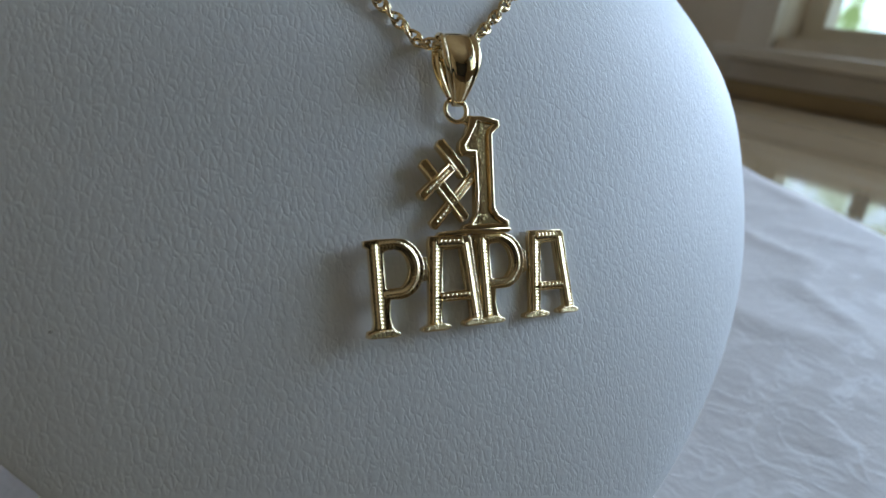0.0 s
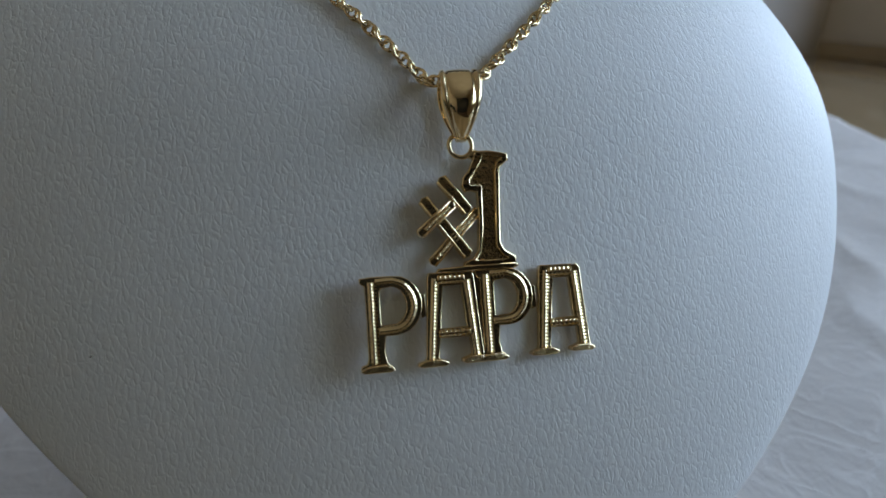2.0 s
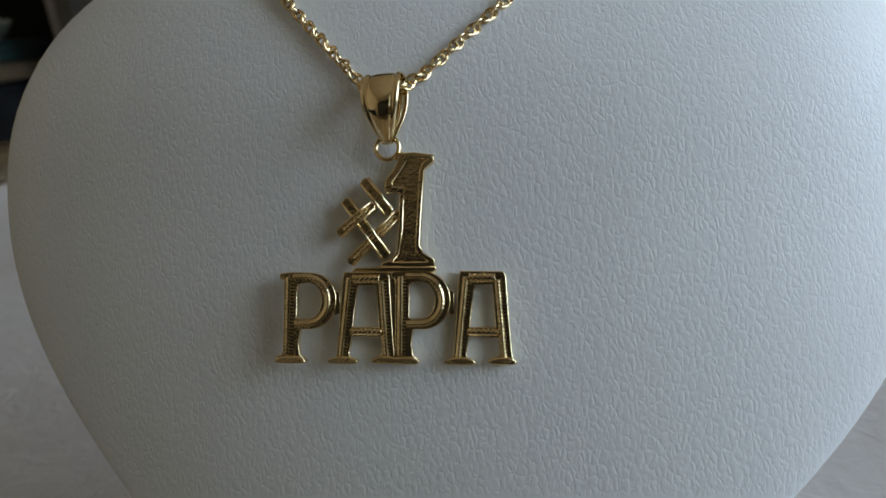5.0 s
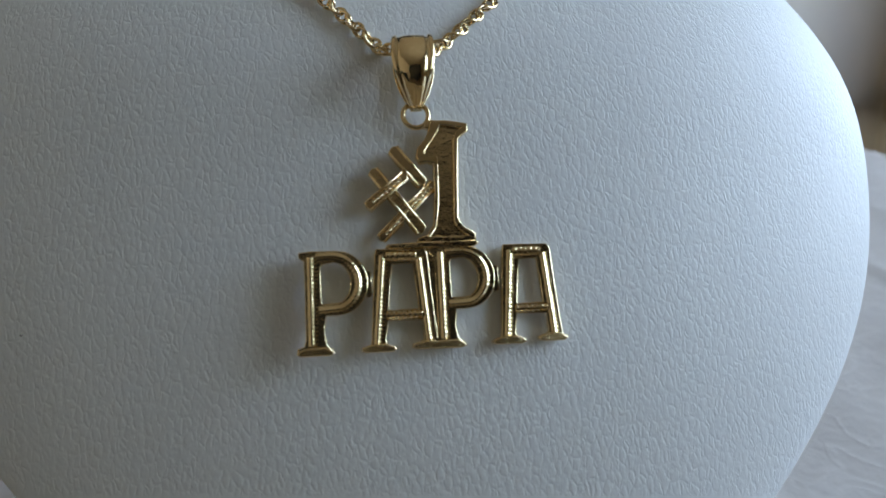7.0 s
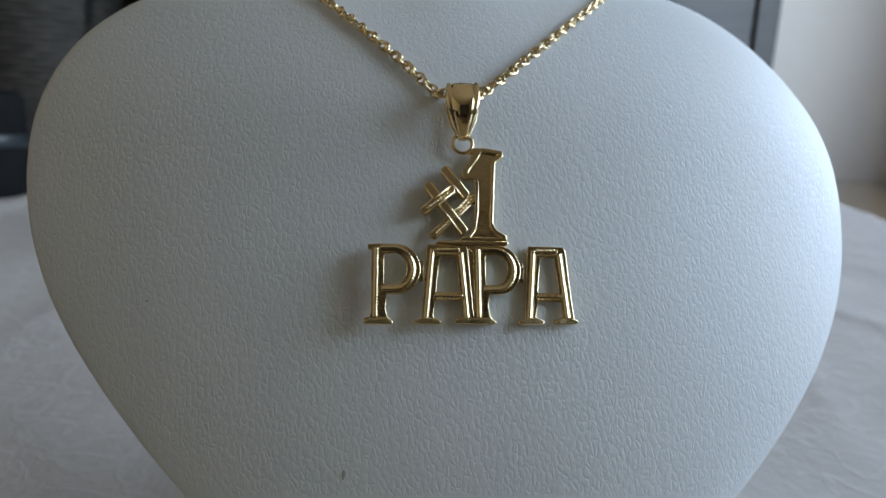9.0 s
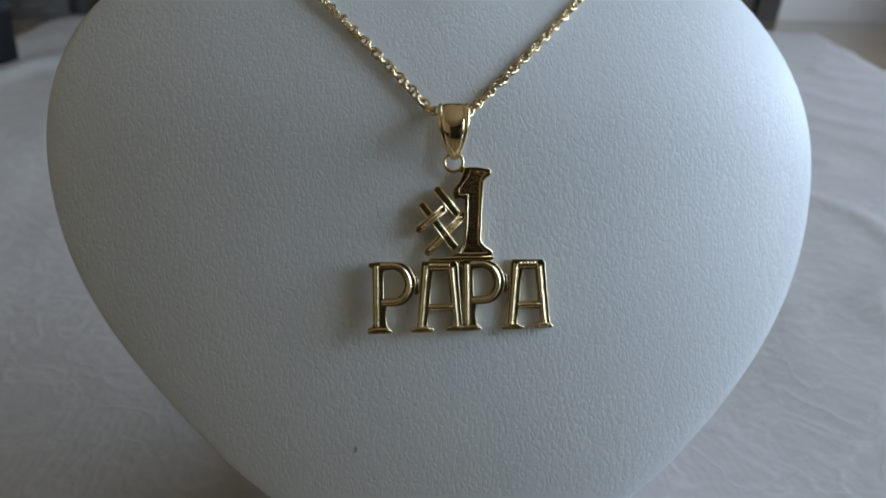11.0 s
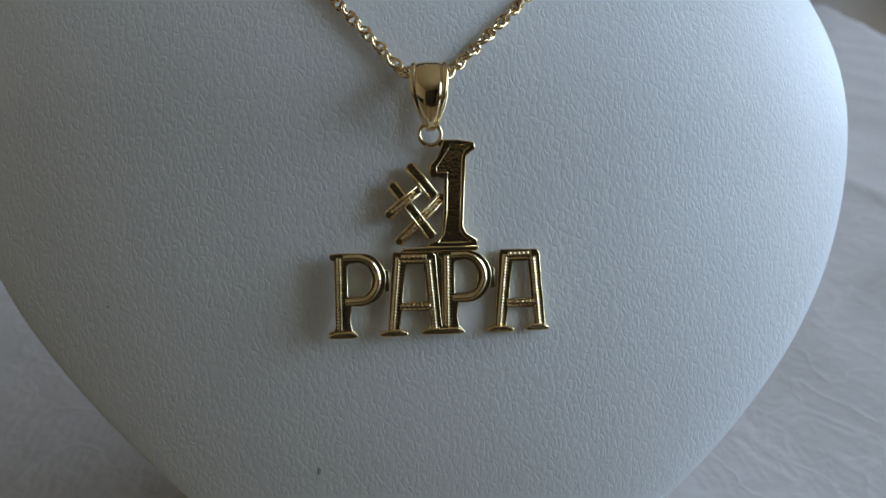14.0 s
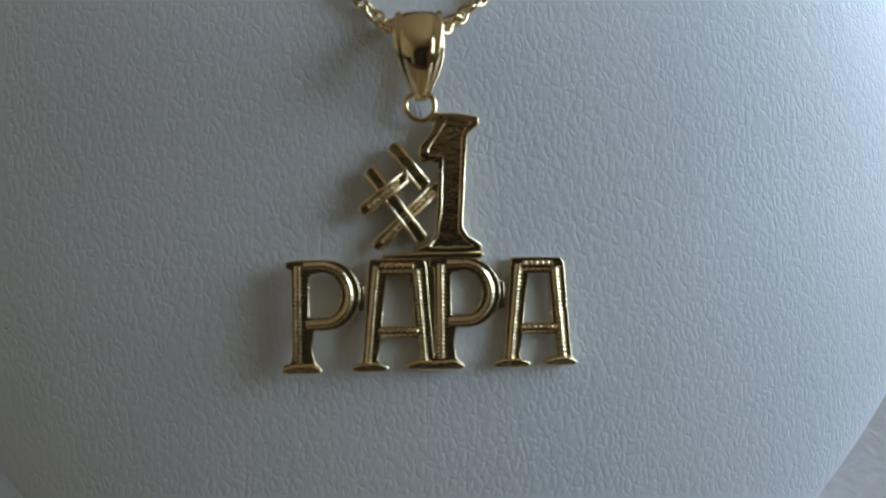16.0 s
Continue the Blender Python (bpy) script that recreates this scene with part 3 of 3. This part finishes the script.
def bail(parent):
    """Tapered loop of sheet gold through which the chain runs."""
    cx, zb = -0.312, 2.280
    ct, st = math.cos(radians(7)), math.sin(radians(7))   # turned a little to its left
    side = []   # (out, up, half width) from the lower tip up the front, over the top and down the back, in cm
    for i in range(13):
        f = i / 12
        side.append((0.06 + 0.25 * math.sin(math.pi * min(f * 0.66 + 0.02, 1)), zb - 0.03 + 0.600 * f, 0.05 + 0.155 * math.sin(math.pi / 2 * min(1.25 * f, 1.0))))
    for i in range(1, 9):
        a = math.pi * i / 9
        side.append((0.12 + 0.135 * math.cos(a), zb + 0.580 + 0.11 * math.sin(a), 0.205 - 0.02 * math.sin(a)))
    for i in range(1, 9):
        f = i / 8
        side.append((-0.015 + 0.06 * f, zb + 0.570 - 0.600 * f, 0.05 + 0.155 * math.sin(math.pi / 2 * min(1.25 * (1 - f), 1.0))))
    n = 32
    bm = bmesh.new()
    shells = []
    for inset in (0.0, 0.028):
        grid = []
        for k, (o, z, h) in enumerate(side):
            a, b = side[max(k - 1, 0)], side[min(k + 1, len(side) - 1)]
            d = Vector((b[0] - a[0], b[1] - a[1])).normalized()
            nx, nz = d.y, -d.x
            row = []
            for j in range(n + 1):
                f = 2 * j / n - 1
                crown = (0.42 - 0.32 * min(1.0, max(0.0, (k - 6) / 6))) * h * (1 - f * f) + 0.09 * h * (min(1.0, max(0.0, (abs(f) - 0.76) / 0.06)) - 0.6 * math.exp(-((abs(f) - 0.70) / 0.05) ** 2))
                o2, z2 = o + nx * (crown - inset), z + nz * (crown - inset)
                row.append(bm.verts.new((cx * CM + (f * h * ct - o2 * st) * CM, -(o2 * ct + f * h * st) * CM, z2 * CM)))
            grid.append(row)
        shells.append(grid)
    for grid in shells:
        for r0, r1 in zip(grid, grid[1:]):
            for j in range(n):
                bm.faces.new((r0[j], r0[j + 1], r1[j + 1], r1[j]))
    a, b = shells
    for k in range(len(side) - 1):
        for j in (0, n):
            bm.faces.new((a[k][j], a[k + 1][j], b[k + 1][j], b[k][j]))
    for k in (0, len(side) - 1):
        for j in range(n):
            bm.faces.new((a[k][j], a[k][j + 1], b[k][j + 1], b[k][j]))
    part("bail", bm, GOLD, parent, "polished tapered gold bail", True)

def pendant():
    p = thing("pendant", PENDANT, "gold cut-out pendant with words, hanging on a chain", "pendant")
    letter_p(p, -1.511)
    letter_a(p, -0.940, 0.018)
    letter_p(p, -0.315)
    letter_a(p, 0.274)
    plate("web", [cm([(-0.33, 0.90), (-0.18, 0.90), (-0.20, 0.02), (-0.27, 0.02)])], Y0 + 0.00005, Y1 + 0.00022, 0.00006, GOLD_DARK, p)
    plate("crossbar", [cm([(-0.69, 0.91), (-0.30, 0.905), (0.16, 0.90), (0.20, 0.925), (0.19, 0.958), (-0.35, 0.962), (-0.66, 0.948)])], Y0 + 0.0001, Y1 - 0.0001, 0.00014, GOLD, p)
    plate("neck", [cm([(-0.265, 2.09), (-0.19, 2.06), (-0.10, 2.12), (-0.16, 2.16), (-0.215, 2.155)])], Y0 + 0.0001, Y1 + 0.0001, 0.00012, GOLD, p)
    number_one(p)
    hash_sign(p)
    b = bmesh.new()
    tube(b, [Vector(((-0.325 + 0.124 * math.cos(2 * math.pi * i / 32)) * CM, -0.0004, (2.213 + 0.124 * math.sin(2 * math.pi * i / 32)) * CM)) for i in range(32)], 0.026 * CM, 10, True)
    part("jump_ring", b, GOLD, p, "", True)
    bail(p)
pendant()

# ---------------------------------------------------------------- the chain
def chain():
    c = thing("necklace_chain", PENDANT, "fine twisted gold chain draped over the bust", "chain")
    path = []
    for k in range(200):
        v = 6.0 - 3.1 * k / 199
        path.append((1.974 - 0.9005 * v + 0.00614 * v * v, v))
    path += [(-0.50 + 0.05 * k, 2.88 - 0.02 * math.sin(math.pi * k / 8)) for k in range(9)]
    for k in range(200):
        v = 2.90 + 3.1 * k / 199
        path.append((-3.615 + 1.3548 * v - 0.048 * v * v, v))
    pts = []
    for u, v in path:
        w = bust_front(u, v) + 0.065
        if v < 3.1 and -0.6 < u < 0.0:
            w = max(w, 0.10 - 0.9 * abs(u + 0.3) ** 2)
        pts.append(Vector((u, -w, v)) * CM)
    # over the shoulders and round behind the neck
    a, b = pts[0], pts[-1]
    left = [a.lerp(Vector((-2.6, 3.2, 7.6)) * CM, k / 12) + Vector((0, 0, 0.4 * math.sin(math.pi * k / 12))) * CM for k in range(12, 0, -1)]
    right = [b.lerp(Vector((2.2, 3.2, 7.6)) * CM, k / 12) + Vector((0, 0, 0.4 * math.sin(math.pi * k / 12))) * CM for k in range(1, 13)]
    pts = left + pts + right
    # one link: an oval ring of round wire lying along x
    bm = bmesh.new()
    tube(bm, [Vector((0.00079 * math.cos(2 * math.pi * i / 16), 0.00056 * math.sin(2 * math.pi * i / 16), 0.00014 * math.sin(4 * math.pi * i / 16))) for i in range(16)], 0.00016, 7, True)
    first = part("link", bm, GOLD, c, "", True)
    gap, dist, k = 0.00066, 0.0, 0
    seg = [(b - a).length for a, b in zip(pts, pts[1:])]
    total = sum(seg)
    def at(d):
        for i, l in enumerate(seg):
            if d <= l:
                return pts[i].lerp(pts[i + 1], d / l), (pts[i + 1] - pts[i]).normalized()
            d -= l
        return pts[-1], (pts[-1] - pts[-2]).normalized()
    while dist < total:
        p, d = at(dist)
        z = Vector((0, -1, 0))
        y = z.cross(d).normalized()
        z = d.cross(y)
        m = Matrix((d, y, z)).transposed().to_4x4()
        m.translation = p
        ob = first if k == 0 else new("link", first.data)
        ob.parent = c
        ob.matrix_basis = m @ Euler((radians(48 * k), 0, radians(16 if k % 2 else -16))).to_matrix().to_4x4()
        dist += gap
        k += 1
chain()

# ---------------------------------------------------------------- things farther off
def dark_door():
    d = thing("door_1", ROOM, "dark brown panelled wooden door, closed", "door", "", "structure")
    part("door_leaf", boxed(0.38, 1.06, 0.002, 0.016, 0.0, 2.03, 0.002), DARK_WOOD, d)
    for a in ((0.335, 0.378, 0.0, 2.08), (1.062, 1.105, 0.0, 2.08), (0.378, 1.062, 2.035, 2.08)):
        part("door_frame", boxed(a[0], a[1], 0.001, 0.022, a[2], a[3], 0.003), DARK_WOOD, d)
    for z0, z1 in ((0.15, 0.95), (1.1, 1.9)):
        for r0 in (0.55, 0.80):
            part("door_panel", boxed(r0, r0 + 0.2, 0.017, 0.024, z0, z1, 0.004), DARK_WOOD, d)
    part("door_handle", boxed(1.02, 1.04, 0.017, 0.06, 1.0, 1.02, 0.004), IRON, d)

def sideboard():
    s = thing("sideboard", ROOM, "black sideboard with a thin brown wooden top, in the shade", "sideboard")
    part("carcass", boxed(1.62, 2.30, 0.03, 1.6, 0.06, 0.782, 0.003), MATTE_BLACK, s)
    part("top", boxed(1.60, 2.32, 0.014, 1.62, 0.783, 0.802, 0.004), TAN_WOOD, s)
    part("back_panel", boxed(1.60, 2.32, 0.002, 0.012, 0.06, 1.75, 0.002), MATTE_BLACK, s)
    for k in range(3):
        d = part("door", boxed(1.602, 1.619, 0.05 + 0.52 * k, 0.55 + 0.52 * k, 0.09, 0.765, 0.003), MATTE_BLACK, s)
        part("handle", boxed(1.588, 1.601, 0.28 + 0.52 * k, 0.31 + 0.52 * k, 0.62, 0.64, 0.002), IRON, d)
    for r in (1.67, 2.25):
        for q in (0.08, 1.55):
            part("leg", boxed(r - 0.02, r + 0.02, q - 0.02, q + 0.02, 0, 0.059, 0.003), MATTE_BLACK, s)

def bookcase():
    """Dark open shelves against the back wall, part filled."""
    b = thing("bookcase", ROOM, "dark stained bookcase with part-filled shelves", "bookcase")
    r0, r1, d = 1.12, 1.53, 0.26
    part("back_panel", boxed(r0, r1, 0.003, 0.012, 0.0, 1.9), DARK_WOOD, b)
    for r in (r0, r1 - 0.022):
        part("side_panel", boxed(r, r + 0.022, 0.013, d, 0.0, 1.9, 0.002), DARK_WOOD, b)
    levels = (0.06, 0.36, 0.70, 1.04, 1.36, 1.878)
    for z in levels:
        part("shelf", boxed(r0 + 0.023, r1 - 0.023, 0.013, d - 0.004, z, z + 0.02, 0.002), DARK_WOOD, b)
    rng = random.Random(4)
    tints = [mottled("book_cloth", c, tuple(1.3 * v for v in c), 40, 0.7, 500, 0.0002) for c in ((0.03, 0.025, 0.02), (0.05, 0.035, 0.03), (0.02, 0.03, 0.035), (0.10, 0.08, 0.055))]
    for z in (0.08, 0.38, 1.06, 1.38):
        r = r0 + 0.03
        while r < r1 - 0.09:
            w, h, dp = rng.uniform(0.018, 0.045), rng.uniform(0.17, 0.25), rng.uniform(0.13, 0.18)
            k = thing("book", ROOM @ pose(r, 0.03, z), "dark cloth-bound book upright on a shelf", "book", "books in the bookcase")
            part("cover", boxed(0, w, 0, dp, 0.0005, h, 0.0015), tints[rng.randrange(4)], k)
            part("page_block", boxed(0.003, w - 0.003, 0.002, dp - 0.004, h - 0.0005, h + 0.0006), CERAMIC, k)
            r += w + 0.002
    return b

def basket():
    b = thing("basket", ROOM @ pose(1.42, 0.14, 0.7202), "tall grey-brown woven basket on the bookcase shelf", "basket")
    n, rings = 28, 34
    bm = bmesh.new()
    for k in range(rings):
        r = 0.068 + 0.022 * k / rings
        tube(bm, [Vector(((r + 0.0016 * (-1) ** (i + k)) * math.cos(2 * math.pi * i / n), (r + 0.0016 * (-1) ** (i + k)) * math.sin(2 * math.pi * i / n), 0.0045 + 0.0072 * k)) for i in range(n)], 0.0043, 6, True)
    part("weave", bm, WICKER, b, "", True)
    part("bottom", lathe(bmesh.new(), [(0.062, 0.0005), (0.064, 0.004), (0.064, 0.009)], 28), WICKER, b)
    part("rim", tube(bmesh.new(), [Vector((0.091 * math.cos(2 * math.pi * i / n), 0.091 * math.sin(2 * math.pi * i / n), 0.0045 + 0.0072 * rings)) for i in range(n)], 0.0065, 8, True), WICKER, b, "", True)

def bowl(r, s):
    b = thing("bowl", ROOM @ pose(r, s, 0.8283), "white ceramic bowl on a flat teal box", "bowl")
    part("bowl", lathe(bmesh.new(), [(0.018, 0.0), (0.020, 0.004), (0.029, 0.010), (0.037, 0.020), (0.040, 0.028), (0.037, 0.028), (0.028, 0.015), (0.012, 0.008)], 40), CERAMIC, b, "", True)

def card_box(r, s, w, d, h, mat, label):
    b = thing("box", ROOM @ pose(r, s, 0.8021), label, "box")
    part("body", boxed(-w / 2, w / 2, -d / 2, d / 2, 0.0, h * 0.72, 0.002), mat, b)
    part("lid", boxed(-w / 2 - 0.002, w / 2 + 0.002, -d / 2 - 0.002, d / 2 + 0.002, h * 0.72 + 0.0005, h, 0.002), mat, b)

def black_pot(x, y):
    p = thing("black_pot", pose(x, y, TABLE - 0.004), "round black pot with a slate band on the table", "pot")
    part("pot", lathe(bmesh.new(), [(0.026, 0.0), (0.030, 0.004), (0.032, 0.03), (0.032, 0.075), (0.028, 0.082), (0.026, 0.080), (0.024, 0.02)], 40), MATTE_BLACK, p, "", True)
    part("band", lathe(bmesh.new(), [(0.0324, 0.040), (0.0330, 0.041), (0.0330, 0.049), (0.0324, 0.050)], 40), SLATE, p, "dark slate band", True)

dark_door()
sideboard()
bookcase()
basket()
card_box(1.75, 0.105, 0.15, 0.15, 0.026, TEAL, "flat teal card box on the sideboard")
bowl(1.75, 0.105)
card_box(1.88, 0.10, 0.06, 0.08, 0.065, BLUE, "small blue-grey card box on the sideboard")
card_box(1.64, 0.05, 0.05, 0.06, 0.20, LILAC, "tall pale lilac card box on the sideboard")
black_pot(-0.304, 0.437)
